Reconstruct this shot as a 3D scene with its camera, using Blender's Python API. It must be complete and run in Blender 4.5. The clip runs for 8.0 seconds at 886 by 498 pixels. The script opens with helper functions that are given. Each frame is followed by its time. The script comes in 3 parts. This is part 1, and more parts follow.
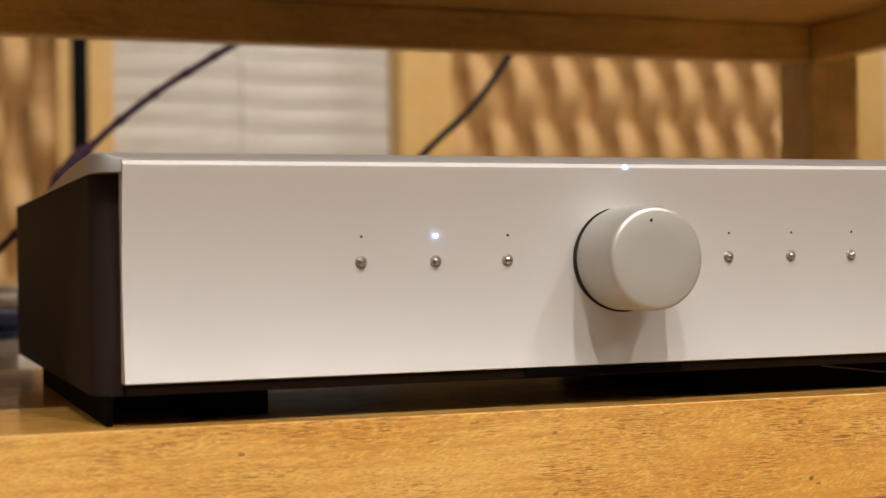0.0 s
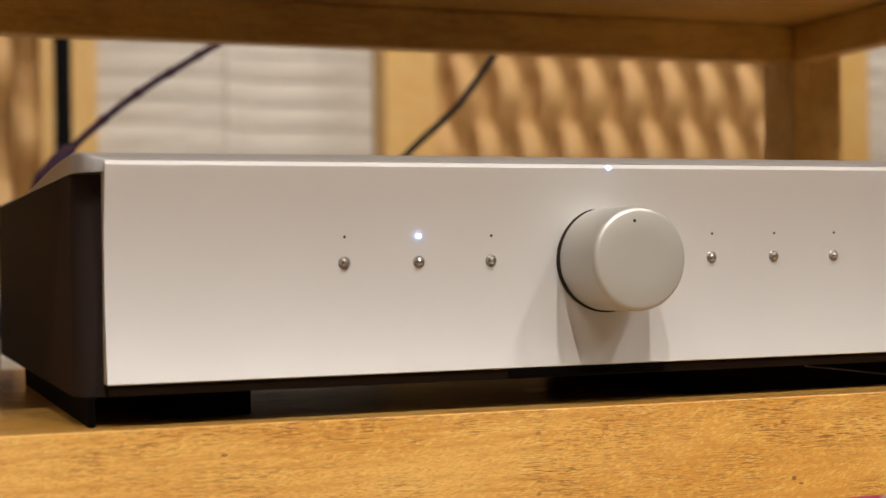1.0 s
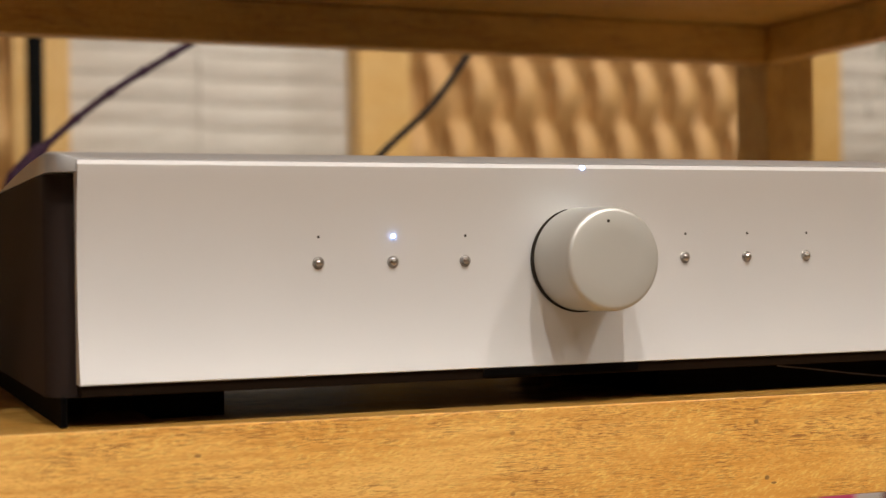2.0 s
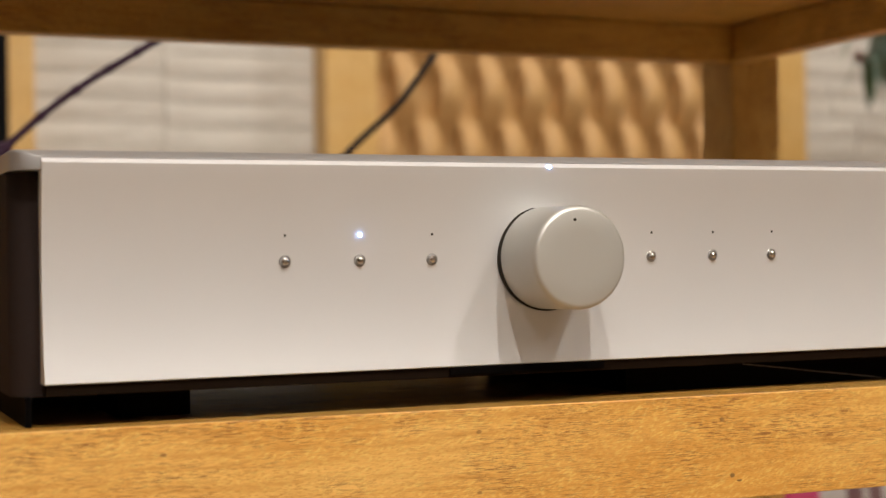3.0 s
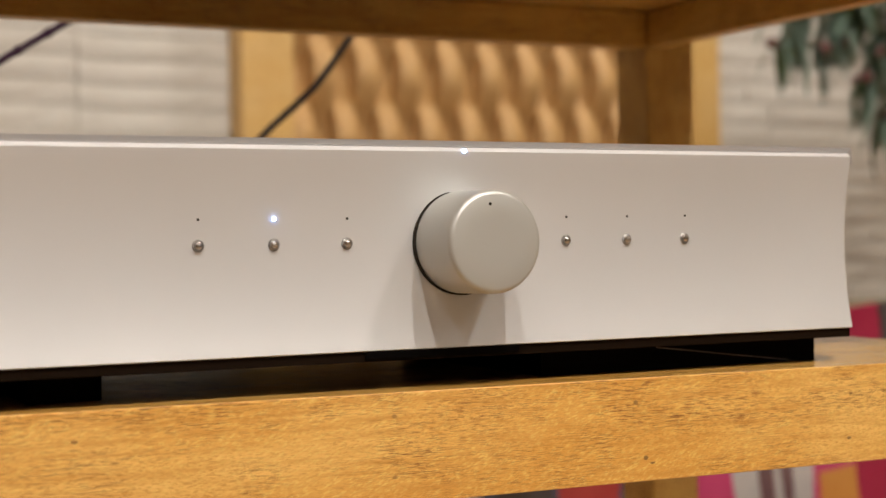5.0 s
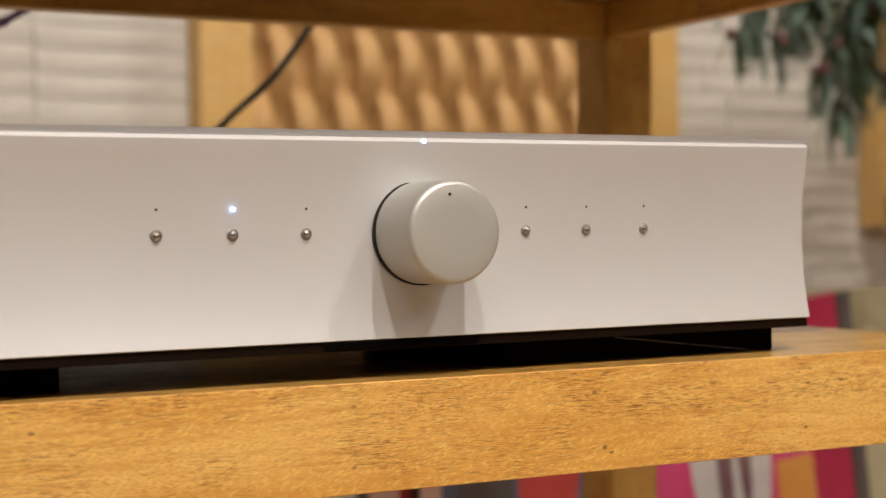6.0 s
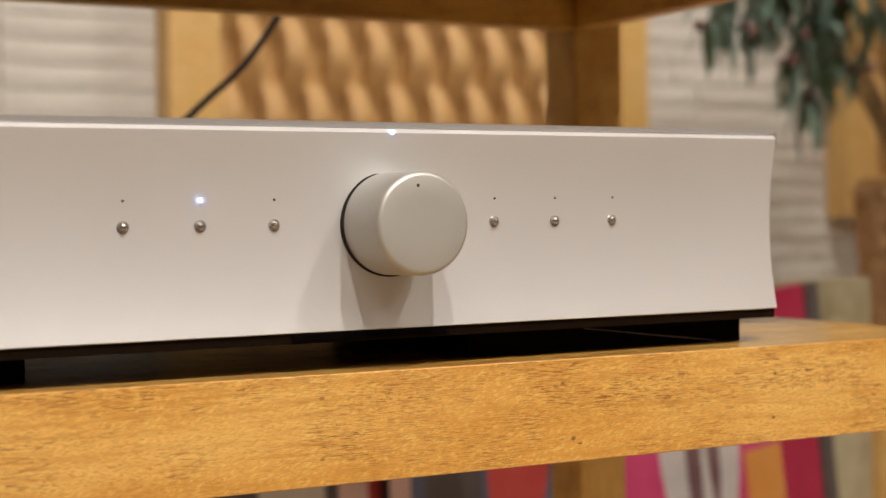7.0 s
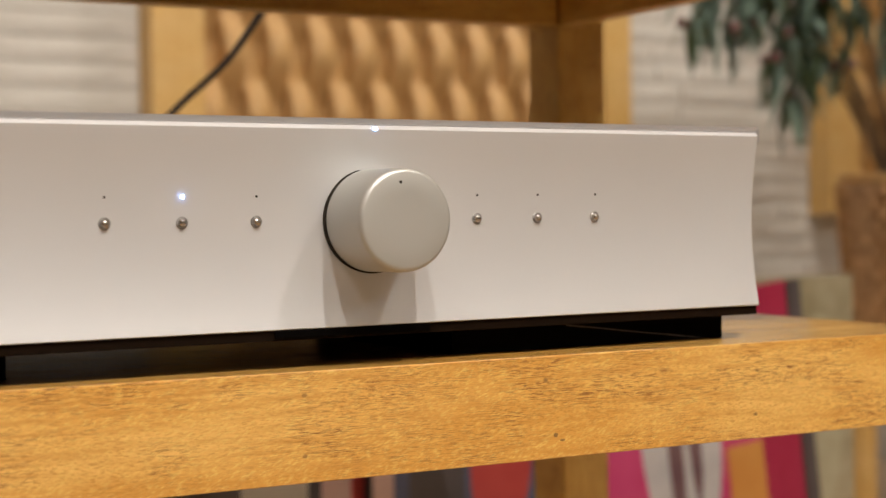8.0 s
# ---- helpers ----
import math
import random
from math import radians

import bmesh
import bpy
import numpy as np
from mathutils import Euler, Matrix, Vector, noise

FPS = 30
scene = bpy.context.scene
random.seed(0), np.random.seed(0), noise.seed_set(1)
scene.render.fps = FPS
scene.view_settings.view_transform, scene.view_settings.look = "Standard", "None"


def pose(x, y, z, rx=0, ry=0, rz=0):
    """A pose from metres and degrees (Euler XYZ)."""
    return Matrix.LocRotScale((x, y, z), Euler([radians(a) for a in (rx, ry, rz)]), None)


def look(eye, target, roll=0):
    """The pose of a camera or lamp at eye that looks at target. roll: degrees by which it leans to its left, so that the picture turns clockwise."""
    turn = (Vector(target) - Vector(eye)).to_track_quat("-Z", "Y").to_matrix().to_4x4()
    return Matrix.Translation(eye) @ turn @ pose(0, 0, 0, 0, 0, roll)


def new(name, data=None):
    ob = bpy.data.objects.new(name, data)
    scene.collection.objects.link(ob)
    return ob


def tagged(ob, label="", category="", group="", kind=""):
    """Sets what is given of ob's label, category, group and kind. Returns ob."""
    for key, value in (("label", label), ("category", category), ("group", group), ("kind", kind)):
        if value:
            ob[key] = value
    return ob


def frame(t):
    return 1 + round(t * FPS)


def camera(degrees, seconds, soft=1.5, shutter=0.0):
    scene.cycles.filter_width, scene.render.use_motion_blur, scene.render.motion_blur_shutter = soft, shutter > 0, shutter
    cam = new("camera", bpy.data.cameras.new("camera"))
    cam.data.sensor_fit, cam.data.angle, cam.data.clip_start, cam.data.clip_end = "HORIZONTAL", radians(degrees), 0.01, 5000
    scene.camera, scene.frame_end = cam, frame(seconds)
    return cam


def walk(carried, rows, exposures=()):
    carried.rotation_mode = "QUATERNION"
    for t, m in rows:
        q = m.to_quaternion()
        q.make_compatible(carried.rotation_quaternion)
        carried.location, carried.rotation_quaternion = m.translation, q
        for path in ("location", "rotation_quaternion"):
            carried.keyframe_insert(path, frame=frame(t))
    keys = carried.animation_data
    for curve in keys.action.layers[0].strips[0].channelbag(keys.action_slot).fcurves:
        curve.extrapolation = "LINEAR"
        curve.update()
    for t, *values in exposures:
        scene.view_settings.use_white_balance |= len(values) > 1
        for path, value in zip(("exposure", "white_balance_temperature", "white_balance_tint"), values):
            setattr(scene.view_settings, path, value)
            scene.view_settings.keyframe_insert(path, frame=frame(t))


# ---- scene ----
# ================= camera and its walk =================
cam = camera(32.475, 8.0, 1.5)
cam.data.dof.use_dof = True
cam.data.dof.focus_distance = 0.665
cam.data.dof.aperture_fstop = 8.8
PATH = [
    (0.0, -0.3033, -0.5885, 0.0621, 90.474, 0.910, -20.379),
    (0.5, -0.3030, -0.5883, 0.0622, 90.462, 0.900, -20.585),
    (1.0, -0.3028, -0.5882, 0.0623, 90.460, 0.893, -20.974),
    (1.5, -0.3028, -0.5881, 0.0624, 90.444, 0.883, -21.437),
    (3.0, -0.3026, -0.5879, 0.0626, 90.349, 0.865, -23.195),
    (3.5, -0.3023, -0.5875, 0.0627, 90.230, 0.868, -23.933),
    (4.0, -0.3019, -0.5870, 0.0627, 90.062, 0.885, -24.721),
    (4.5, -0.3014, -0.5867, 0.0628, 89.876, 0.882, -25.516),
    (6.0, -0.3007, -0.5863, 0.0630, 89.287, 0.876, -27.818),
    (6.5, -0.3002, -0.5860, 0.0631, 89.081, 0.871, -28.443),
    (7.0, -0.2997, -0.5857, 0.0631, 88.929, 0.864, -28.952),
    (7.5, -0.2994, -0.5856, 0.0631, 88.831, 0.845, -29.350),
    (8.0, -0.2992, -0.5855, 0.0630, 88.805, 0.810, -29.576),
]
walk(cam, [(t, pose(x, y, z, rx, ry, rz)) for t, x, y, z, rx, ry, rz in PATH], [(0.0, -0.22), (8.0, -0.22)])

# ================= world and lamps =================
world = bpy.data.worlds.new("world")
scene.world = world
world.use_nodes = True
world.node_tree.nodes["Background"].inputs[0].default_value = (1.0, 0.86, 0.7, 1)
world.node_tree.nodes["Background"].inputs[1].default_value = 0.05

FLOOR, CEIL = -0.55, 1.85
WARM = (1.0, 0.94, 0.868)


def spot(x, y, tx, ty, watts, cone=110, size=0.03):
    lamp = bpy.data.lights.new("unseen_downlight_lamp", "SPOT")
    lamp.energy, lamp.color, lamp.spot_size, lamp.spot_blend, lamp.shadow_soft_size = watts, WARM, radians(cone), 0.6, size
    ob = new("unseen_downlight_lamp", lamp)
    ob.matrix_world = look((x, y, CEIL - 0.02), (tx, ty, 0.0))
    return ob


FRONT_LAMPS = [(1.00, 62), (0.12, 106), (-0.31, 96), (-1.02, 36)]
for lx, watts in FRONT_LAMPS:
    spot(lx, -1.20, lx * 0.4, -0.1, watts, 110, 0.010)
# narrow unseen downlights over the open floor before the rack, added for bounce fill
BOUNCE_FILL_LAMPS = [(-0.9, 48), (0.5, 76), (1.9, 80)]
for lx, watts in BOUNCE_FILL_LAMPS:
    spot(lx, -2.15, lx, -2.15, watts, 72, 0.03)
# unseen spots added to brighten the north wall and the plant
BACK_FILL_LAMPS = [(-0.7, 19), (0.6, 37), (1.85, 86)]
# unseen area lamps, invented as soft fill from the front
AREA_FILL_LAMPS = [(-1.35, -2.65, 4), (1.30, -2.65, 8)]
for lx, ly, watts in AREA_FILL_LAMPS:
    lamp = bpy.data.lights.new("area_fill_lamp", "AREA")
    lamp.shape, lamp.size, lamp.size_y, lamp.energy, lamp.color = "RECTANGLE", 0.9, 0.5, watts, WARM
    new("area_fill_lamp", lamp).matrix_world = look((lx, ly, CEIL - 0.03), (lx * 0.6, -0.6, 0.0))
for lx, watts in BACK_FILL_LAMPS:
    spot(lx, 1.25, lx, 1.70, watts, 130, 0.05)


# ================= materials =================
class Nodes:
    """A material with its principled shader and a few short ways to add nodes."""

    def __init__(self, name, rough=0.5, metal=0.0):
        self.mat = bpy.data.materials.new(name)
        self.mat.use_nodes = True
        self.t = self.mat.node_tree
        self.b = self.t.nodes["Principled BSDF"]
        self.b.inputs["Roughness"].default_value = rough
        self.b.inputs["Metallic"].default_value = metal

    def add(self, kind, **values):
        n = self.t.nodes.new(kind)
        for k, v in values.items():
            n.inputs[k.replace("_", " ")].default_value = v
        return n

    def link(self, a, b):
        self.t.links.new(a, b)

    def coords(self, scale=(1, 1, 1), turn=(0, 0, 0)):
        tc = self.add("ShaderNodeTexCoord")
        m = self.add("ShaderNodeMapping")
        m.inputs["Scale"].default_value = scale
        m.inputs["Rotation"].default_value = turn
        self.link(tc.outputs["Object"], m.inputs["Vector"])
        return m.outputs["Vector"]

    def stretched(self, vec, scale):
        m = self.add("ShaderNodeMapping")
        m.inputs["Scale"].default_value = scale
        self.link(vec, m.inputs["Vector"])
        return m.outputs["Vector"]

    def noise(self, vec, scale, detail=4.0, rough=0.55, distort=0.0):
        n = self.add("ShaderNodeTexNoise", Scale=scale, Detail=detail, Roughness=rough, Distortion=distort)
        self.link(vec, n.inputs["Vector"])
        return n.outputs["Fac"]

    def ramp(self, fac, stops):
        r = self.add("ShaderNodeValToRGB")
        e = r.color_ramp.elements
        while len(e) < len(stops):
            e.new(0.5)
        for el, (p, c) in zip(e, stops):
            el.position = p
            el.color = (*c, 1) if len(c) == 3 else c
        self.link(fac, r.inputs["Fac"])
        return r.outputs["Color"]

    def mix(self, fac, a, b, mode="MIX"):
        m = self.t.nodes.new("ShaderNodeMix")
        m.data_type, m.blend_type = "RGBA", mode
        for sock, v in ((m.inputs[0], fac), (m.inputs[6], a), (m.inputs[7], b)):
            if hasattr(v, "links"):
                self.link(v, sock)
            else:
                sock.default_value = v if isinstance(v, float) else (*v, 1)
        return m.outputs[2]

    def colour(self, c):
        if hasattr(c, "links"):
            self.link(c, self.b.inputs["Base Color"])
        else:
            self.b.inputs["Base Color"].default_value = (*c, 1)
        return self

    def rough(self, fac, lo, hi):
        r = self.add("ShaderNodeMapRange")
        r.inputs["To Min"].default_value, r.inputs["To Max"].default_value = lo, hi
        self.link(fac, r.inputs["Value"])
        self.link(r.outputs["Result"], self.b.inputs["Roughness"])
        return self

    def bump(self, fac, strength, dist):
        n = self.add("ShaderNodeBump", Strength=strength, Distance=dist)
        self.link(fac, n.inputs["Height"])
        self.link(n.outputs["Normal"], self.b.inputs["Normal"])
        return self


def wood(name, light, mid, dark, along="x", pores=1.0, rough=0.45, coat=0.12, gloss=0.16):
    n = Nodes(name, rough)
    k = {"x": (1.0, 14.0, 14.0), "y": (14.0, 1.0, 14.0), "z": (14.0, 14.0, 1.0)}[along]
    v = n.coords(k)
    broad = n.noise(v, 2.2, 3, 0.5, 0.6)
    tone = n.noise(n.coords((1.0, 1.6, 2.4)), 7.0, 2)
    warm = tuple(c * k for c, k in zip(mid, (1.0, 0.94, 0.75)))
    col = n.ramp(broad, [(0.3, mid), (0.52, light), (0.72, mid)])
    col = n.mix(n.ramp(tone, [(0.42, (0, 0, 0)), (0.62, (0.7, 0.7, 0.7))]), col, warm)
    # short slanting fibres, fine and golden
    kq = {"x": (400.0, 2500.0, 2500.0), "y": (2500.0, 400.0, 2500.0), "z": (2500.0, 2500.0, 400.0)}[along]
    fibre = n.noise(n.coords(kq, (0, 0.24, 0)), 1.0, 3, 0.6)
    zone = n.noise(n.coords((1, 3, 3)), 18.0, 3)
    # slanting ripple that crosses the grain
    slant = {"x": (0, 0.42, 0), "y": (0.42, 0, 0), "z": (0, 0.42, 0)}[along]
    kr = {"x": (340.0, 1150.0, 1150.0), "y": (1150.0, 340.0, 1150.0), "z": (1150.0, 1150.0, 340.0)}[along]
    ripple = n.noise(n.stretched(n.coords((1, 1, 1), slant), kr), 1.0, 2, 0.5)
    deep = n.mix(1.0, n.ramp(fibre, [(0.37, (1.0, 1.0, 1.0)), (0.50, (0, 0, 0))]), n.ramp(zone, [(0.35, (0.45, 0.45, 0.45)), (0.65, (1, 1, 1))]), "MULTIPLY")
    col = n.mix(deep, col, tuple(c * k for c, k in zip(mid, (0.74, 0.64, 0.45))))
    # gold glints along the ripple, painted into the base colour
    glint = n.mix(1.0, n.ramp(ripple, [(0.50, (0, 0, 0)), (0.66, (0.65, 0.65, 0.65))]), n.ramp(zone, [(0.35, (1, 1, 1)), (0.7, (0.45, 0.45, 0.45))]), "MULTIPLY")
    col = n.mix(glint, col, tuple(min(0.9, c * 1.18) for c in light))
    # thin dark pores along the grain, short dashes in patches and a few long hairlines
    patch = n.noise(n.coords((1, 2, 2)), 22.0, 3)
    for fine, span, lo, hi, weight in ((3800.0, 75.0, 0.592, 0.625, 1.0), (3000.0, 34.0, 0.612, 0.642, 1.0)):
        kp = {"x": (span, fine, fine), "y": (fine, span, fine), "z": (fine, fine, span)}[along]
        pore = n.noise(n.coords(kp, (0, 0.012, 0)), 1.0, 1, 0.5)
        w = pores * weight
        mask = n.mix(1.0, n.ramp(pore, [(lo, (0, 0, 0)), (hi, (w, w, w))]), n.ramp(patch, [(0.42, (0.08, 0.08, 0.08)), (0.60, (1, 1, 1))]), "MULTIPLY")
        col = n.mix(mask, col, dark)
    streak = n.noise(n.coords({"x": (9.0, 120.0, 120.0), "y": (120.0, 9.0, 120.0), "z": (120.0, 120.0, 9.0)}[along]), 3.0, 4, 0.6)
    col = n.mix(n.ramp(streak, [(0.46, (0, 0, 0)), (0.68, (0.6, 0.6, 0.6))]), col, tuple(c * k for c, k in zip(mid, (0.84, 0.74, 0.55))))
    n.b.inputs["Coat Weight"].default_value = coat
    n.b.inputs["Coat Roughness"].default_value = gloss
    n.b.inputs["Coat IOR"].default_value = 1.7 if coat > 0.5 else 1.5
    n.colour(col).rough(streak, rough - 0.1, rough + 0.15).bump(ripple, 0.22, 0.0004)
    return n.mat


OAK = wood("honey_oak", (0.90, 0.54, 0.15), (0.73, 0.365, 0.065), (0.28, 0.105, 0.016), coat=1.0, gloss=0.15)
# the same oak again, its shaded faces matched by darker base colours
OAK_RAIL = wood("honey_oak_rail", (0.70, 0.45, 0.12), (0.60, 0.36, 0.08), (0.25, 0.12, 0.03), coat=0.1)
OAK_DEPTH = wood("honey_oak_depth", (0.76, 0.51, 0.15), (0.66, 0.42, 0.105), (0.25, 0.12, 0.03), "y")
OAK_UP = wood("honey_oak_upright", (0.64, 0.42, 0.13), (0.54, 0.34, 0.09), (0.2, 0.09, 0.02), "z")
ASH_UP = wood("pale_ash_upright", (0.66, 0.44, 0.17), (0.60, 0.38, 0.13), (0.42, 0.26, 0.09), "z", 0.4, 0.5)
ASH = wood("pale_ash", (0.66, 0.44, 0.17), (0.60, 0.38, 0.13), (0.42, 0.26, 0.09), "x", 0.4, 0.5)
SLAT = wood("wavy_slat_wood", (0.60, 0.385, 0.17), (0.49, 0.29, 0.105), (0.30, 0.17, 0.06), "z", 0.5, 0.55, 0.0)


def satin(name, colour, rough, metal, grain=0.02):
    n = Nodes(name, rough, metal)
    fine = n.noise(n.coords((1, 1, 1)), 2600.0, 2)
    blot = n.noise(n.coords((1, 1, 1)), 9.0, 3)
    c = n.ramp(blot, [(0.3, tuple(x * (1 - grain) for x in colour)), (0.7, tuple(min(1, x * (1 + grain)) for x in colour))])
    n.colour(c).rough(blot, rough - 0.03, rough + 0.03).bump(fine, 0.06, 0.00008)
    return n.mat


SILVER = satin("bead_blasted_aluminium", (0.65, 0.642, 0.64), 0.50, 0.46)
KNOB = satin("anodised_knob_aluminium", (0.535, 0.528, 0.492), 0.50, 0.62)
LID = satin("lid_aluminium", (0.44, 0.43, 0.425), 0.42, 0.6)
CHEEK = satin("black_anodised_cheek", (0.027, 0.0195, 0.0175), 0.5, 0.0, 0.1)
BLACK = satin("black_rubber", (0.0022, 0.0017, 0.0016), 0.8, 0.0, 0.1)
CHROME = satin("dull_chrome", (0.42, 0.39, 0.36), 0.24, 1.0)
DARK_RIM = satin("dark_button_rim", (0.24, 0.22, 0.20), 0.35, 0.9)
# dark colour for the shade inside gaps and holes, and the index dot
HOLE = satin("dark_hole", (0.03, 0.025, 0.02), 0.6, 0.0)
KNOT = satin("wood_pin_knot", (0.34, 0.17, 0.038), 0.6, 0.0, 0.3)
UNDERSIDE = satin("grey_base_plate", (0.30, 0.29, 0.28), 0.5, 0.2)
SKIRT = satin("dark_brown_skirt", (0.010, 0.0055, 0.003), 0.7, 0.0, 0.1)
GREYWIRE = satin("grey_wire", (0.075, 0.058, 0.05), 0.5, 0.0)
CHEEK.node_tree.nodes["Principled BSDF"].inputs["Specular IOR Level"].default_value = 0.012
for m in (BLACK, HOLE, SKIRT):
    m.node_tree.nodes["Principled BSDF"].inputs["Specular IOR Level"].default_value = 0.03
POLE = satin("black_powder_coat", (0.004, 0.004, 0.004), 0.6, 0.0)
POLE.node_tree.nodes["Principled BSDF"].inputs["Specular IOR Level"].default_value = 0.06


def glow(name, colour, strength):
    n = Nodes(name)
    n.colour((0.8, 0.85, 1.0))
    n.b.inputs["Emission Color"].default_value = (*colour, 1)
    n.b.inputs["Emission Strength"].default_value = strength
    return n.mat


LED = glow("white_blue_led", (0.30, 0.50, 1.0), 24.0)
LAMP_FACE = glow("lamp_face", (1.0, 0.85, 0.68), 1.6)


def plain(name, a, b, scale, rough=0.6, bump=0.0, dist=0.001):
    n = Nodes(name, rough)
    f = n.noise(n.coords((1, 1, 1)), scale, 5, 0.6)
    n.colour(n.ramp(f, [(0.35, a), (0.65, b)])).rough(f, rough - 0.08, rough + 0.08)
    if bump:
        n.bump(f, bump, dist)
    return n.mat


def brick_paint():
    n = Nodes("white_split_stone", 0.75)
    info = n.add("ShaderNodeObjectInfo")
    base = n.ramp(info.outputs["Random"], [(0.0, (0.60, 0.56, 0.50)), (0.5, (0.68, 0.65, 0.59)), (1.0, (0.64, 0.60, 0.54))])
    v = n.coords((1.0, 1.0, 3.0))
    f = n.noise(v, 22.0, 5, 0.65)
    c = n.mix(n.ramp(f, [(0.35, (0, 0, 0)), (0.7, (0.55, 0.55, 0.55))]), base, (0.50, 0.46, 0.40))
    n.colour(c).bump(f, 0.35, 0.005)
    return n.mat


STONE = brick_paint()
MORTAR = plain("grey_mortar", (0.46, 0.42, 0.36), (0.53, 0.49, 0.43), 40, 0.9)
PLASTER = plain("cream_plaster", (0.66, 0.60, 0.52), (0.72, 0.67, 0.59), 6, 0.85, 0.1)
CEILING = plain("ceiling_paint", (0.74, 0.71, 0.66), (0.78, 0.75, 0.70), 5, 0.9)
GAP_SHADE_WOOD = wood("gap_shade_liner_wood", (0.26, 0.145, 0.045), (0.20, 0.105, 0.03), (0.1, 0.05, 0.015), "z", 0.5, 0.55, 0.0)
PANELLING = wood("brown_panelling", (0.26, 0.16, 0.08), (0.20, 0.12, 0.06), (0.10, 0.06, 0.03), "z", 0.5, 0.5, 0.0)
# tone of the unseen floor chosen for the light it bounces upwards
FLOORING = wood("oak_floor_boards", (0.47, 0.37, 0.27), (0.40, 0.30, 0.21), (0.16, 0.08, 0.03), "x", 0.7, 0.4)
PURPLE = plain("purple_braid", (0.014, 0.004, 0.012), (0.042, 0.012, 0.036), 900, 0.6, 0.5, 0.0006)
BLACKCABLE = plain("black_braid", (0.006, 0.004, 0.003), (0.016, 0.010, 0.008), 900, 0.6, 0.4, 0.0005)


def leafy(name, a, b):
    """Leaf paint with some light coming through."""
    m = plain(name, a, b, 60, 0.5, 0.1)
    t = m.node_tree
    out, shader = t.nodes["Material Output"], t.nodes["Principled BSDF"]
    back, mix = t.nodes.new("ShaderNodeBsdfTranslucent"), t.nodes.new("ShaderNodeMixShader")
    t.links.new(shader.inputs["Base Color"].links[0].from_socket, back.inputs["Color"])
    mix.inputs[0].default_value = 0.45
    t.links.new(shader.outputs[0], mix.inputs[1])
    t.links.new(back.outputs[0], mix.inputs[2])
    t.links.new(mix.outputs[0], out.inputs["Surface"])
    return m


for m in (PURPLE, BLACKCABLE):
    m.node_tree.nodes["Principled BSDF"].inputs["Specular IOR Level"].default_value = 0.2
LEAF = leafy("blue_green_leaf", (0.22, 0.32, 0.25), (0.36, 0.46, 0.38))
LEAF_DARK = leafy("dark_green_leaf", (0.10, 0.15, 0.075), (0.18, 0.235, 0.12))
STEM = plain("brown_stem", (0.09, 0.05, 0.03), (0.14, 0.09, 0.05), 80, 0.7)
BERRY = plain("dusky_red_berry", (0.10, 0.035, 0.032), (0.17, 0.07, 0.06), 70, 0.5)
WICKER = plain("brown_wicker", (0.22, 0.11, 0.042), (0.50, 0.29, 0.13), 45, 0.6, 0.3)
WICKER_RIM = plain("pale_wicker_rim", (0.46, 0.28, 0.11), (0.55, 0.35, 0.15), 90, 0.6, 0.3)
WHITE = plain("white_lacquer", (0.60, 0.57, 0.52), (0.66, 0.63, 0.58), 12, 0.5)
BLUE = plain("blue_plastic", (0.015, 0.03, 0.13), (0.03, 0.05, 0.20), 40, 0.4)
CARD = {k: plain("card_" + k, a, b, 14, 0.5) for k, a, b in (
    ("pink", (0.46, 0.035, 0.13), (0.54, 0.06, 0.17)), ("crimson", (0.30, 0.010, 0.045), (0.36, 0.018, 0.06)),
    ("pale_grey", (0.42, 0.40, 0.40), (0.56, 0.53, 0.51)), ("plum", (0.12, 0.06, 0.07), (0.20, 0.12, 0.12)),
    ("orange", (0.50, 0.20, 0.04), (0.56, 0.26, 0.06)), ("black", (0.02, 0.017, 0.015), (0.035, 0.03, 0.025)),
    ("olive", (0.23, 0.19, 0.105), (0.41, 0.36, 0.245)), ("beige", (0.46, 0.41, 0.33), (0.54, 0.49, 0.40)),
    ("sage", (0.34, 0.30, 0.19), (0.42, 0.38, 0.26)), ("navy", (0.07, 0.08, 0.14), (0.11, 0.12, 0.19)), ("red", (0.42, 0.04, 0.04), (0.52, 0.07, 0.06)),
    ("rose", (0.56, 0.36, 0.30), (0.63, 0.44, 0.37)), ("charcoal", (0.06, 0.05, 0.05), (0.10, 0.08, 0.08)))}


# ================= building helpers =================
def part(name, bm, material, parent=None, label="", smooth=None):
    """Links a bmesh as one mesh object, under a parent if one is given."""
    bmesh.ops.recalc_face_normals(bm, faces=bm.faces)
    me = bpy.data.meshes.new(name)
    bm.to_mesh(me)
    bm.free()
    me.materials.append(material)
    if smooth is not None:
        me.shade_smooth()
        me.set_sharp_from_angle(angle=radians(smooth))
    ob = new(name, me)
    if parent is not None:
        ob.parent = parent
    if label:
        ob["label"] = label
    return ob


def thing(name, label, category, group="", kind=""):
    return tagged(new(name), label, category, group, kind)


def box(x0, x1, y0, y1, z0, z1, bevel=0.0, segs=2):
    bm = bmesh.new()
    bmesh.ops.create_cube(bm, size=1.0)
    bmesh.ops.scale(bm, vec=(x1 - x0, y1 - y0, z1 - z0), verts=bm.verts)
    bmesh.ops.translate(bm, vec=((x0 + x1) / 2, (y0 + y1) / 2, (z0 + z1) / 2), verts=bm.verts)
    if bevel:
        bmesh.ops.bevel(bm, geom=bm.edges[:], offset=bevel, segments=segs, profile=0.5, affect="EDGES")
    return bm


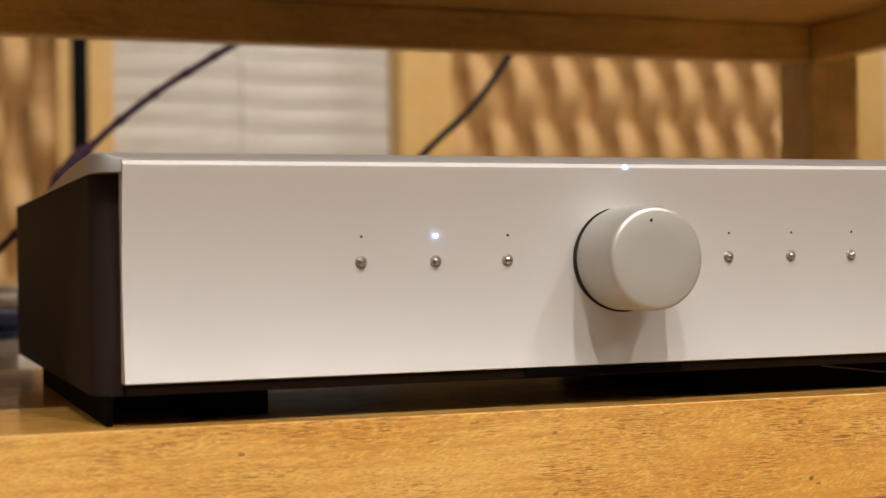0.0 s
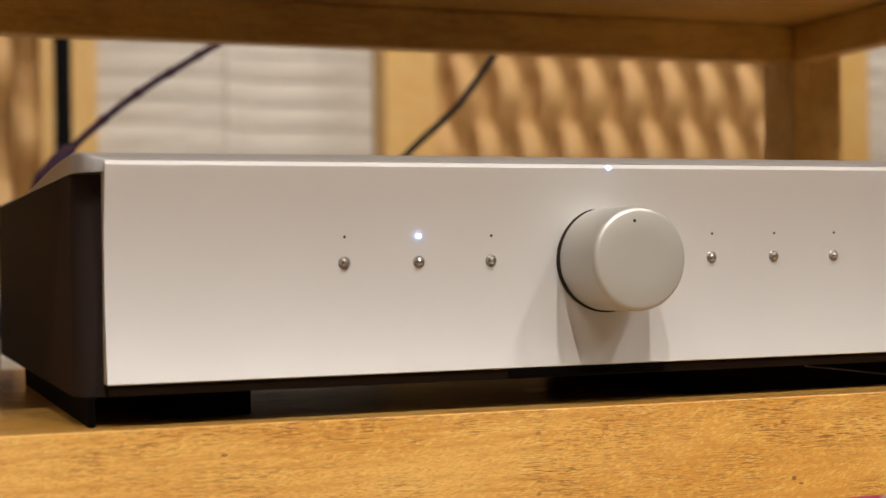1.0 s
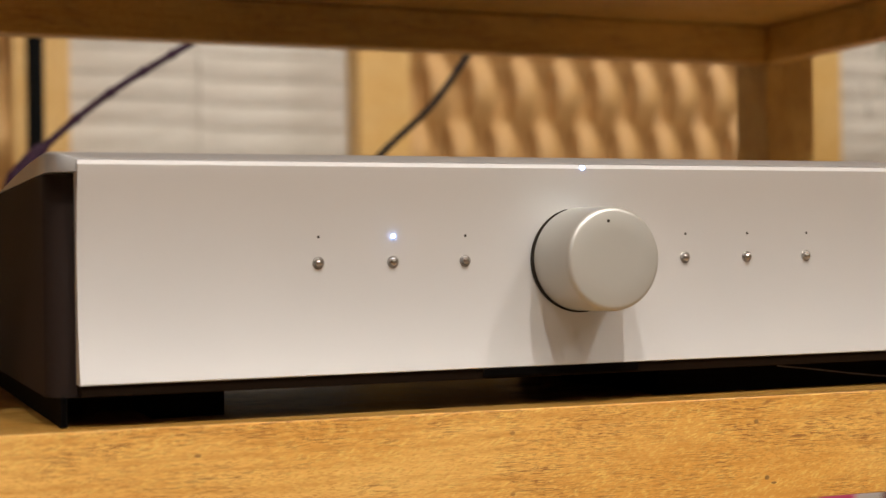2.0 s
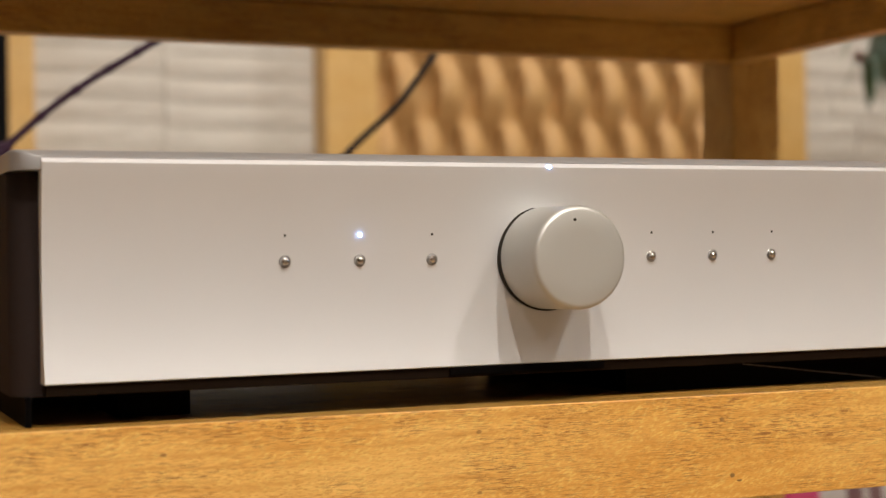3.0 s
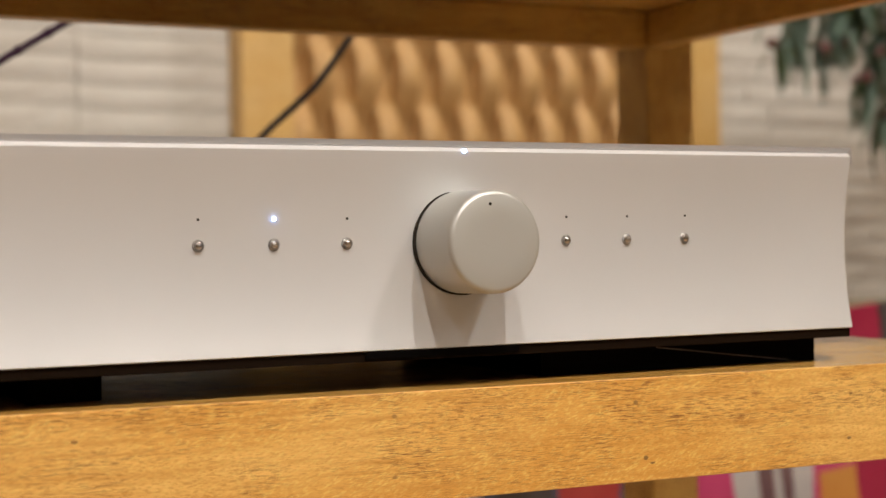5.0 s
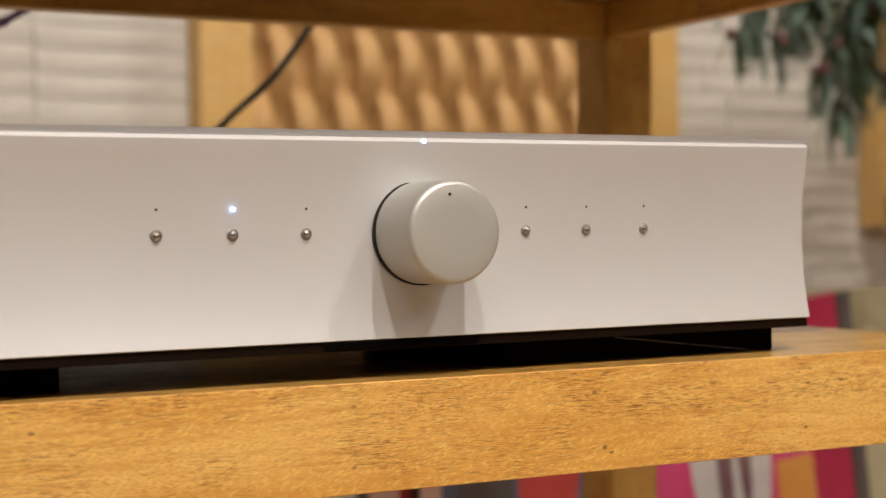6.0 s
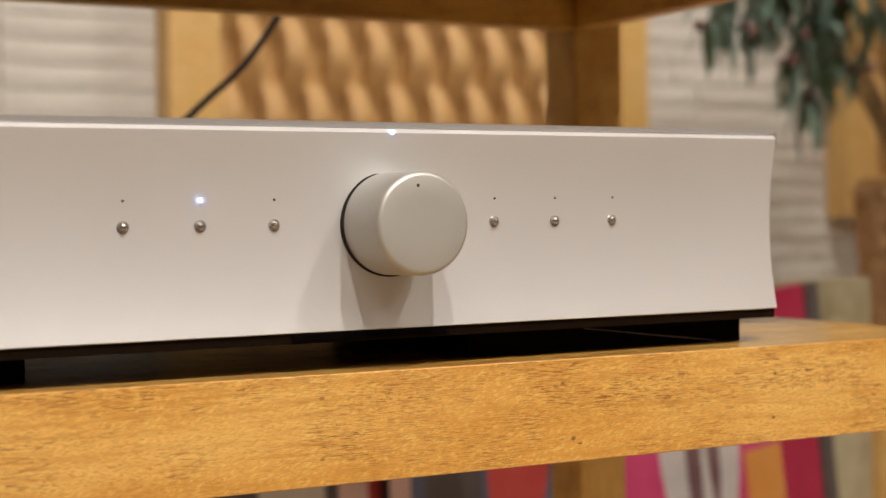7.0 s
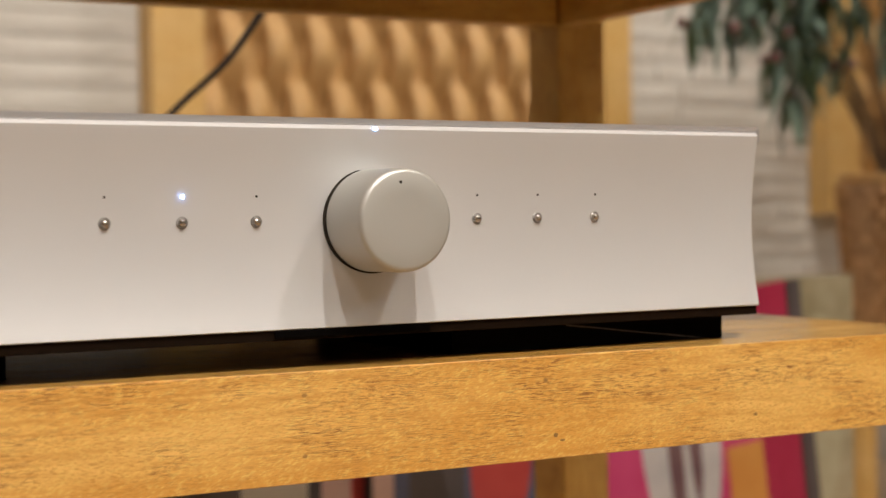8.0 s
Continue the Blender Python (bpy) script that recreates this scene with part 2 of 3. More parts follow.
def lathe(profile, m=Matrix(), steps=48, wave=None):
    """Turns (radius, height) pairs about the local z axis; radius 0 closes an end."""
    bm = bmesh.new()
    rings = []
    for j, (r, h) in enumerate(profile):
        if r == 0:
            rings.append([bm.verts.new((0, 0, h))])
        else:
            ring = []
            for i in range(steps):
                a = 2 * math.pi * i / steps
                rr = r + (wave(i, j) if wave else 0)
                ring.append(bm.verts.new((rr * math.cos(a), rr * math.sin(a), h)))
            rings.append(ring)
    for a, b in zip(rings, rings[1:]):
        for i in range(steps):
            k = (i + 1) % steps
            if len(a) == 1 and len(b) > 1:
                bm.faces.new((a[0], b[i], b[k]))
            elif len(b) == 1 and len(a) > 1:
                bm.faces.new((a[i], a[k], b[0]))
            elif len(a) > 1:
                bm.faces.new((a[i], a[k], b[k], b[i]))
    bm.transform(m)
    return bm


def extrude_x(profile, x0, x1):
    """A closed (y, z) outline drawn out along x."""
    bm = bmesh.new()
    a = [bm.verts.new((x0, y, z)) for y, z in profile]
    b = [bm.verts.new((x1, y, z)) for y, z in profile]
    n = len(profile)
    for i in range(n):
        k = (i + 1) % n
        bm.faces.new((a[i], a[k], b[k], b[i]))
    bm.faces.new(a)
    bm.faces.new(b)
    return bm


def spline(points, per=10):
    """Catmull-Rom points through the given ones."""
    pts = [Vector(p) for p in points]
    pts = [pts[0] * 2 - pts[1]] + pts + [pts[-1] * 2 - pts[-2]]
    out = []
    for i in range(1, len(pts) - 2):
        p0, p1, p2, p3 = pts[i - 1:i + 3]
        for k in range(per):
            t = k / per
            out.append(0.5 * ((2 * p1) + (p2 - p0) * t + (2 * p0 - 5 * p1 + 4 * p2 - p3) * t * t + (3 * p1 - p0 - 3 * p2 + p3) * t ** 3))
    out.append(pts[-2])
    return out


def tube(points, radius, sides=10, per=10):
    """A round cable along a spline; radius may be a function of the way along."""
    bm = bmesh.new()
    pts = spline(points, per)
    rings = []
    for i, p in enumerate(pts):
        d = (pts[min(i + 1, len(pts) - 1)] - pts[max(i - 1, 0)]).normalized()
        u = d.cross(Vector((0.13, 0.2, 0.97))).normalized()
        w = d.cross(u)
        r = radius(i / (len(pts) - 1)) if callable(radius) else radius
        rings.append([bm.verts.new(p + r * (math.cos(2 * math.pi * k / sides) * u + math.sin(2 * math.pi * k / sides) * w)) for k in range(sides)])
    for a, b in zip(rings, rings[1:]):
        for k in range(sides):
            bm.faces.new((a[k], a[(k + 1) % sides], b[(k + 1) % sides], b[k]))
    bm.faces.new(rings[0])
    bm.faces.new(rings[-1])
    return bm


FACE = Matrix.Rotation(radians(90), 4, "X")  # local z turned towards -y, out of the panel


# ================= the room =================
def room():
    floor = tagged(part("floor", box(-2.6, 3.3, -3.1, 2.3, FLOOR - 0.1, FLOOR), FLOORING), "warm brown wooden floor boards under the furniture", "floor", kind="structure")
    tagged(part("ceiling", box(-2.6, 3.3, -3.1, 2.3, CEIL, CEIL + 0.1), CEILING), "plain white painted ceiling with recessed lamps", "ceiling", kind="structure")
    # west, east and south walls are unseen, added to enclose and bounce light
    tagged(part("wall_west", box(-2.6, -2.5, -3.0, 2.13, FLOOR, CEIL), PANELLING), "brown wood-panelled side wall, unseen, added to close the room", "wall", kind="structure")
    tagged(part("wall_east", box(3.2, 3.3, -3.0, 2.13, FLOOR, CEIL), PLASTER), "cream plastered side wall, unseen, added to close the room", "wall", kind="structure")
    tagged(part("wall_south", box(-2.6, 3.3, -3.1, -3.0, FLOOR, CEIL), PLASTER), "cream plastered wall, unseen, added to close the room", "wall", kind="structure")
    return tagged(part("wall_north", box(-2.6, 3.3, 2.13, 2.23, FLOOR, CEIL), MORTAR), "wall clad in white split-stone strips", "wall", kind="structure")


wall_north = room()


def downlight(x, y):
    d = thing("downlight", "round recessed ceiling downlight with a white rim, out of view", "ceiling lamp", "ceiling downlights")
    d.location = (x, y, CEIL)
    part("rim", lathe([(0.05, 0.0), (0.062, 0.0), (0.062, -0.006), (0.05, -0.006)], Matrix(), 32), WHITE, d)
    part("lamp_face", lathe([(0, -0.003), (0.045, -0.003), (0.045, 0.0)], Matrix(), 32), LAMP_FACE, d)


for lx, watts in FRONT_LAMPS:
    downlight(lx, -1.20 - 0.09)
# fittings for the added bounce spots
for lx, watts in BOUNCE_FILL_LAMPS:
    downlight(lx, -2.15 - 0.09)
# fittings for the added back spots
for lx, watts in BACK_FILL_LAMPS:
    downlight(lx, 1.25 - 0.12)


# invented panel fitting to go with the added area lamps
def added_fill_panel(x, y):
    d = thing("added_fill_panel", "flat rectangular light panel in a white frame, added for fill light", "ceiling lamp", "ceiling light panels")
    d.location = (x, y, CEIL)
    for a, b, c, e in ((-0.5, 0.5, -0.3, -0.27), (-0.5, 0.5, 0.27, 0.3), (-0.5, -0.47, -0.2695, 0.2695), (0.47, 0.5, -0.2695, 0.2695)):
        part("frame", box(a, b, c, e, -0.02, 0.0, 0.002), WHITE, d)
    part("diffuser", box(-0.4695, 0.4695, -0.2695, 0.2695, -0.012, -0.002), LAMP_FACE, d)


for lx, ly, watts in AREA_FILL_LAMPS:
    added_fill_panel(lx, ly)


# ================= the oak rack =================
RX, RY0, RY1 = 0.347, -0.0135, 0.415
POST = 0.042
BOARD = -0.0466
SHELF_Y = -0.0115
RAIL0, RAIL1, UPPER1 = 0.206, 0.2335, 0.272
# unseen front edge, placed by where its shadow falls on the amplifier
UPPER0 = -0.060


def rack():
    r = thing("audio_rack", "honey-coloured oak open audio rack carrying an amplifier", "rack")
    r.location = (0, 0, FLOOR)
    up = Matrix.Translation((0, 0, -FLOOR))

    def put(name, bm, mat):
        bm.transform(up)
        return part(name, bm, mat, r)

    # the shelf that carries the amplifier lies between the posts
    # and is set in very slightly askew
    askew = Matrix.Translation((0, SHELF_Y, 0)) @ Matrix.Rotation(radians(-2.0), 4, "Z")
    bm = box(-0.334, 0.334, 0, 0.385, BOARD, 0.0, 0.0005)
    bm.transform(askew)
    shelf = put("shelf", bm, OAK)
    # the unseen side overhangs are added to keep lamp light off the posts
    put("upper_shelf", box(-RX - POST - 0.03, RX + POST + 0.03, UPPER0, RY1, RAIL1, UPPER1, 0.0012), OAK_DEPTH)
    put("bottom_shelf", box(-RX, RX, RY0 + POST, RY1 - POST, -0.50, -0.47, 0.001), OAK)
    for sx in (-1, 1):
        xa, xb = (RX + 0.0005, RX + POST) if sx > 0 else (-RX - POST, -RX - 0.0005)
        put("post", box(xa, xb, RY1 - POST, RY1, FLOOR, RAIL1 - 0.0005, 0.0012), OAK_UP)
        put("post", box(xa, xb, RY0, RY0 + POST, FLOOR, RAIL1 - 0.0005, 0.0012), OAK_UP)
        ra, rb = (RX + 0.0005, 0.3625) if sx > 0 else (-0.3625, -RX - 0.0005)
        put("side_rail", box(ra, rb, RY0 + POST + 0.0005, RY1 - POST - 0.0005, RAIL0, RAIL1 - 0.0005, 0.0012), OAK_DEPTH)
    put("back_rail", box(-RX, RX, RY1 - POST, RY1 - POST + 0.018, RAIL0, RAIL1 - 0.0005, 0.0012), OAK_RAIL)
    # small pin knots in the shelf's front edge
    for kx, kz, w, h in ((-0.0398, -0.0099, 0.0014, 0.0010), (0.0770, -0.0108, 0.0013, 0.0011), (0.0663, -0.0127, 0.0009, 0.0006),
                         (0.0820, -0.0360, 0.0014, 0.0012), (0.0855, -0.0385, 0.0016, 0.0006), (-0.0399, -0.0353, 0.0013, 0.0009),
                         (-0.1716, -0.0117, 0.0016, 0.0009), (0.1972, -0.0134, 0.0013, 0.0009), (0.1959, -0.0347, 0.0014, 0.001)):
        bm = lathe([(0, 0.0002), (0.8, 0.00015), (1.0, -0.0004)], askew @ Matrix.Translation((kx, 0, kz)) @ FACE @ Matrix.Diagonal((w, h, 1, 1)), 12)
        bm.transform(up)
        part("knot", bm, KNOT, shelf, "tiny dark pin knot")
    return r


rack()

# ================= the amplifier =================
HALF, ZB, ZT = 0.215, 0.0167, 0.1031
ZC, ZH, SAG = 0.0585, 0.0418, 0.0052


def panel_y(z):
    return SAG * (1 - ((z - ZC) / ZH) ** 2)


def rounded(x0, x1, y0, y1, z0, z1, r, outer):
    """A block whose front vertical edge on its outer side is rounded."""
    bm = bmesh.new()
    xo, xi = (x0, x1) if outer < 0 else (x1, x0)
    s = 1 if outer < 0 else -1
    plan = [(xi, y1), (xi, y0)]
    for i in range(13):
        a = radians(90 * i / 12)
        plan.append((xo + s * (r - r * math.sin(a)), y0 + r - r * math.cos(a)))
    plan.append((xo, y1 - 0.006))
    plan.append((xo + s * 0.006, y1))
    lo = [bm.verts.new((x, y, z0)) for x, y in plan]
    hi = [bm.verts.new((x, y, z1)) for x, y in plan]
    n = len(plan)
    for i in range(n):
        k = (i + 1) % n
        bm.faces.new((lo[i], lo[k], hi[k], hi[i]))
    bm.faces.new(lo)
    bm.faces.new(hi)
    return bm


def lid_top(y):
    if y < 0.020:
        return 0.1030 + 0.0036 * math.sin(math.pi / 2 * min(1.0, max(0, y - 0.002) / 0.008))
    return 0.0990 + 0.0076 * max(0.0, math.cos(math.pi / 2 * min(1.0, (y - 0.020) / 0.17)))


def lid_mesh():
    bm = bmesh.new()
    w0, r, y0, y1 = 0.2255, 0.0125, 0.0030, 0.355
    ys = [y0 + r * (1 - math.cos(radians(90 * i / 10))) for i in range(11)] + [y0 + r + (y1 - y0 - r) * i / 24 for i in range(1, 25)]
    rows = []
    for y in ys:
        d = max(0.0, y0 + r - y)
        w = w0 - r + math.sqrt(max(0.0, r * r - d * d))
        zt = lid_top(y)
        rows.append([bm.verts.new(v) for v in ((-w, y, 0.0987), (-w, y, zt - 0.0008), (-w + 0.0008, y, zt), (w - 0.0008, y, zt), (w, y, zt - 0.0008), (w, y, 0.0987))])
    for a, b in zip(rows, rows[1:]):
        for k in range(6):
            bm.faces.new((a[k], a[(k + 1) % 6], b[(k + 1) % 6], b[k]))
    bm.faces.new(rows[0])
    bm.faces.new(rows[-1])
    return bm


def amplifier():
    amp = thing("amplifier", "silver aluminium hi-fi amplifier with concave front and large knob, switched on", "amplifier")
    # front panel: hollow front face, bright bevelled lip on top
    zs = [ZB + 0.0004 + (ZT - 0.0018 - ZB - 0.0004) * i / 28 for i in range(29)]
    outline = [(0.0006, ZB)] + [(max(0.0, panel_y(z)), z) for z in zs] + [(0.0017, ZT - 0.0001), (0.0022, ZT), (0.0105, ZT), (0.0105, ZB)]
    part("front_panel", extrude_x(outline, -HALF, HALF), SILVER, amp, "bead-blasted silver concave front panel", 25)
    part("top_cover", lid_mesh(), LID, amp, "satin silver curved top cover", 30)
    part("side_cheek", rounded(-0.2255, -0.200, 0.0115, 0.355, 0.0115, 0.0984, 0.0125, -1), CHEEK, amp, "black side cheek", 30)
    part("side_cheek", rounded(0.200, 0.2255, 0.0115, 0.355, 0.0115, 0.0984, 0.0125, 1), CHEEK, amp, "black side cheek", 30)
    part("chassis", box(-0.1995, 0.1995, 0.0108, 0.350, 0.0118, 0.0982, 0.001), CHEEK, amp, "black metal chassis")
    part("skirt", box(-0.2145, 0.2145, 0.0014, 0.0106, 0.0122, 0.0165, 0.0003), SKIRT, amp, "dark brown skirt under the panel")
    part("bottom_plate", box(-0.195, 0.195, 0.030, 0.345, 0.0100, 0.0116), UNDERSIDE, amp, "grey metal base plate")
    part("sensor_bar", box(-0.048, 0.026, 0.0002, 0.0010, 0.0132, 0.0164, 0.0003), BLACK, amp, "black bar under the panel")
    # feet
    part("foot", box(-0.2212, -0.2185, 0.0096, 0.250, 0.0, 0.0114, 0.0003), BLACK, amp)
    part("foot", box(-0.1822, -0.1520, 0.030, 0.075, 0.0, 0.0117, 0.0005), BLACK, amp)
    part("foot", box(0.0470, 0.2060, 0.018, 0.120, 0.0, 0.0117, 0.0005), BLACK, amp)
    part("foot", box(-0.18, -0.12, 0.26, 0.33, 0.0, 0.0098, 0.0005), BLACK, amp)
    part("foot", box(0.12, 0.18, 0.26, 0.33, 0.0, 0.0098, 0.0005), BLACK, amp)
    # volume knob; a solid dark ring stands in for its shaded gap
    at = Matrix.Translation((0, 0, 0.0621)) @ FACE
    knob = part("volume_knob", lathe([(0, -0.0032), (0.0223, -0.0032), (0.0219, 0.0249), (0.0217, 0.0260), (0.0212, 0.0270), (0.0204, 0.02755), (0.0196, 0.0278), (0.012, 0.02782), (0, 0.02782)], at, 96), KNOB, amp, "matt silver volume knob", 35)
    part("knob_gap", lathe([(0.0200, -0.006), (0.0231, -0.006), (0.0231, -0.0036), (0.0228, -0.0033), (0.0200, -0.0033)], at, 96), HOLE, knob, "dark ring behind the knob", 35)
    part("knob_dot", lathe([(0, 0.02794), (0.0007, 0.02794), (0.0007, 0.0276)], Matrix.Translation((-0.0026, 0, 0.0779)) @ FACE, 16), HOLE, knob, "small dark index dot")
    # six press buttons, each with a lamp hole above
    zb, zl = 0.0622, 0.0728
    for k, bx in enumerate((-0.1184, -0.0861, -0.0536, 0.0536, 0.0861, 0.1184)):
        m = Matrix.Translation((bx, panel_y(zb), zb)) @ FACE
        dome = [(0.00185 * math.cos(radians(a)), 0.0004 + 0.0019 * math.sin(radians(a))) for a in range(0, 90, 12)] + [(0, 0.0023)]
        b = part("button", lathe([(0.00185, -0.001)] + dome, m, 28), CHROME, amp, "small domed chrome push button", 50)
        part("rim", lathe([(0.00205, -0.001), (0.0025, -0.001), (0.00252, 0.00012), (0.0023, 0.0003), (0.0021, 0.00005)], m, 28), DARK_RIM, b, "dark chrome rim", 40)
        ml = Matrix.Translation((bx, panel_y(zl), zl)) @ FACE
        if k == 1:
            part("indicator_lamp", lathe([(0.0007, -0.0006), (0.0007, 0.0008), (0.0005, 0.0012), (0, 0.0014)], ml, 20), LED, amp, "lit blue-white indicator lamp")
        else:
            # no hole is cut; a dark disc gives its inner shade
            part("indicator_hole_disc", lathe([(0.00058, -0.0006), (0.00058, 0.00008), (0, 0.0001)], ml, 16), HOLE, amp, "dark disc for an unlit indicator hole")
    part("power_lamp", lathe([(0.0009, -0.0010), (0.0009, 0.0006), (0.0006, 0.0011), (0, 0.0013)], Matrix.Translation((0, 0.0004, ZT - 0.0015)) @ FACE, 20), LED, amp, "lit blue-white power lamp in the lip")
    return amp


amplifier()
tagged(part("thin_wire", tube([(0.108, 0.0145, 0.0108), (0.125, 0.0142, 0.0088), (0.150, 0.0138, 0.0056), (0.172, 0.0135, 0.0030), (0.19, 0.016, 0.0006)], 0.00028, 6), GREYWIRE, None, "", 60),
       "thin grey wire hanging below the amplifier", "wire")


# ================= behind the rack: cables, pole, cabinet =================
def sleeve(s):
    plug = 0.0042 * max(0.0, 1 - ((s - 0.655) / 0.05) ** 4)
    return 0.0029 + 0.0010 * max(0, math.sin(s * 95)) ** 6 + plug


tagged(part("purple_cable", tube([(0.13, 0.38, 0.2755), (0.125, 0.43, 0.285), (0.10, 0.54, 0.315), (0.04, 0.595, 0.285), (-0.0332, 0.60, 0.2391), (-0.0629, 0.60, 0.2205), (-0.0921, 0.60, 0.2017), (-0.123, 0.60, 0.1781), (-0.1534, 0.60, 0.1500), (-0.1749, 0.60, 0.1242), (-0.1962, 0.60, 0.0976), (-0.217, 0.60, 0.0773), (-0.26, 0.59, 0.035), (-0.31, 0.58, -0.007)], sleeve, 10, 16), PURPLE, None, "", 60),
       "dark purple braided cable hanging behind the amplifier", "cable", "cables behind the rack")
tagged(part("black_cable", tube([(0.31, 0.38, 0.2757), (0.308, 0.43, 0.286), (0.295, 0.53, 0.325), (0.255, 0.595, 0.32), (0.222, 0.60, 0.268), (0.2006, 0.60, 0.2354), (0.1689, 0.60, 0.1939), (0.1238, 0.60, 0.153), (0.06, 0.55, 0.10), (0.0, 0.40, 0.055), (0.0, 0.353, 0.05)], 0.0030, 10, 14), BLACKCABLE, None, "", 60),
       "thin black cable plugged into the amplifier's back", "cable", "cables behind the rack")


def floor_pole():
    p = thing("pole_stand", "slim black metal pole stand on the floor", "stand")
    p.location = (-0.0305, 1.62, FLOOR)
    part("pole", lathe([(0, 0.012), (0.0122, 0.012), (0.0122, 1.6), (0, 1.6)], Matrix(), 24), POLE, p, "", 40)
    part("base", lathe([(0, 0), (0.11, 0), (0.112, 0.008), (0.10, 0.014), (0, 0.016)], Matrix(), 40), POLE, p, "", 40)


floor_pole()


def cabinet():
    c = thing("low_cabinet", "low white lacquered cabinet behind the rack", "cabinet")
    c.location = (0, 0, FLOOR)
    h = -0.012 - FLOOR
    part("body", box(-0.85, -0.17, 0.44, 0.80, 0.04, h - 0.02, 0.002), WHITE, c)
    part("top", box(-0.86, -0.16, 0.43, 0.81, h - 0.0195, h, 0.003), WHITE, c)
    part("plinth", box(-0.84, -0.18, 0.46, 0.79, 0.0, 0.0395), BLACK, c)
    part("door", box(-0.845, -0.515, 0.424, 0.4395, 0.05, h - 0.03, 0.002), WHITE, c)
    part("door", box(-0.505, -0.175, 0.424, 0.4395, 0.05, h - 0.03, 0.002), WHITE, c)


cabinet()


def coil():
    w = thing("cable_coil", "blue plastic cable coil lying on a white cabinet", "cable coil")
    for i in range(4):
        r = 0.045 - 0.004 * (i % 2)
        pts = [(-0.245 + r * math.cos(a), 0.56 + r * math.sin(a), -0.0055 + 0.0105 * i + 0.012) for a in [2 * math.pi * k / 16 for k in range(17)]]
        part("loop", tube(pts, 0.0062, 8, 3), BLUE if i in (1, 2) else WHITE, w, "", 60)
    part("reel", lathe([(0, -0.012), (0.037, -0.012), (0.037, 0.05), (0, 0.05)], Matrix.Translation((-0.245, 0.56, 0)), 32), WHITE, w, "white reel core", 40)


coil()


# ================= diffuser panels =================
def diffuser(x0, x1, yf, z0, z1, stile, count, wave, phase=0.0, stile2=None, depth=0.70):
    d = thing("diffuser_panel", "pale wooden acoustic diffuser panel with wavy slats in a frame", "acoustic panel", "diffuser panels")
    d.location = (x0, yf, z0)
    w, h = x1 - x0, z1 - z0
    stile2 = stile2 or stile
    d.scale = (1, depth, 1)
    part("stile", box(0, stile, 0, 0.10, 0, h, 0.002), ASH_UP, d)
    part("stile", box(w - stile2, w, 0, 0.10, 0, h, 0.002), ASH_UP, d)
    part("frame_rail", box(stile + 0.0005, w - stile2 - 0.0005, 0, 0.10, 0, 0.09, 0.002), ASH, d)
    part("frame_rail", box(stile + 0.0005, w - stile2 - 0.0005, 0, 0.10, h - 0.09, h, 0.002), ASH, d)
    part("back_board", box(stile, w - stile2, 0.088, 0.099, 0.09, h - 0.09), SLAT, d)
    pitch = (w - stile - stile2) / count
    shapes = []
    for s in (0, 1):
        bm = bmesh.new()
        n = int((h - 0.184) / 0.008)
        prof = []
        for i in range(n + 1):
            z = 0.092 + (h - 0.184) * i / n
            prof.append((0.044 - 0.040 * math.sin(2 * math.pi * z / wave + phase + math.pi * s), z))
        hw = pitch / 2 - 0.0006
        cols = []
        for k in range(7):
            u = -1 + 2 * k / 6
            cols.append([bm.verts.new((u * hw, y + 0.010 * u * u, z)) for y, z in prof])
        back = [[bm.verts.new((u * hw, 0.087, z)) for y, z in prof] for u in (-1, 1)]
        loops = cols + [back[1], back[0]]
        for a, b in zip(loops, loops[1:] + loops[:1]):
            for i in range(n):
                bm.faces.new((a[i], b[i], b[i + 1], a[i + 1]))
        bm.faces.new([c[0] for c in loops])
        bm.faces.new([c[-1] for c in loops])
        first = part("slat", bm, SLAT, d, "", 50)
        shapes.append(first)
    for i in range(count):
        if i < 2:
            ob = shapes[i]
        else:
            ob = new("slat", shapes[i % 2].data)
            ob.parent = d
        ob.location = (stile + pitch * (i + 0.5), 0, 0)
    return d


diffuser(0.6001, 1.6651, 2.05, -0.35, 1.15, 0.1012, 20, 0.241, -1.819, 0.0739)
diffuser(2.2328, 3.0857, 2.05, 0.057, 1.15, 0.0985, 16, 0.241, 0.4)
diffuser(-0.952, 0.0801, 2.05, -0.275, 1.255, 0.0946, 19, 0.241, -0.437, None, 0.79)


# ================= records on a bench =================
def bench():
    b = thing("record_bench", "low wooden bench carrying record sleeves", "bench")
    b.location = (0, 0, FLOOR)
    part("top", box(-0.05, 1.185, 0.80, 1.14, 0.150, 0.178, 0.002), OAK, b)
    for x in (-0.02, 1.12):
        for y in (0.82, 1.08):
            part("leg", box(x, x + 0.04, y, y + 0.04, 0, 0.1495, 0.001), OAK_UP, b)


bench()


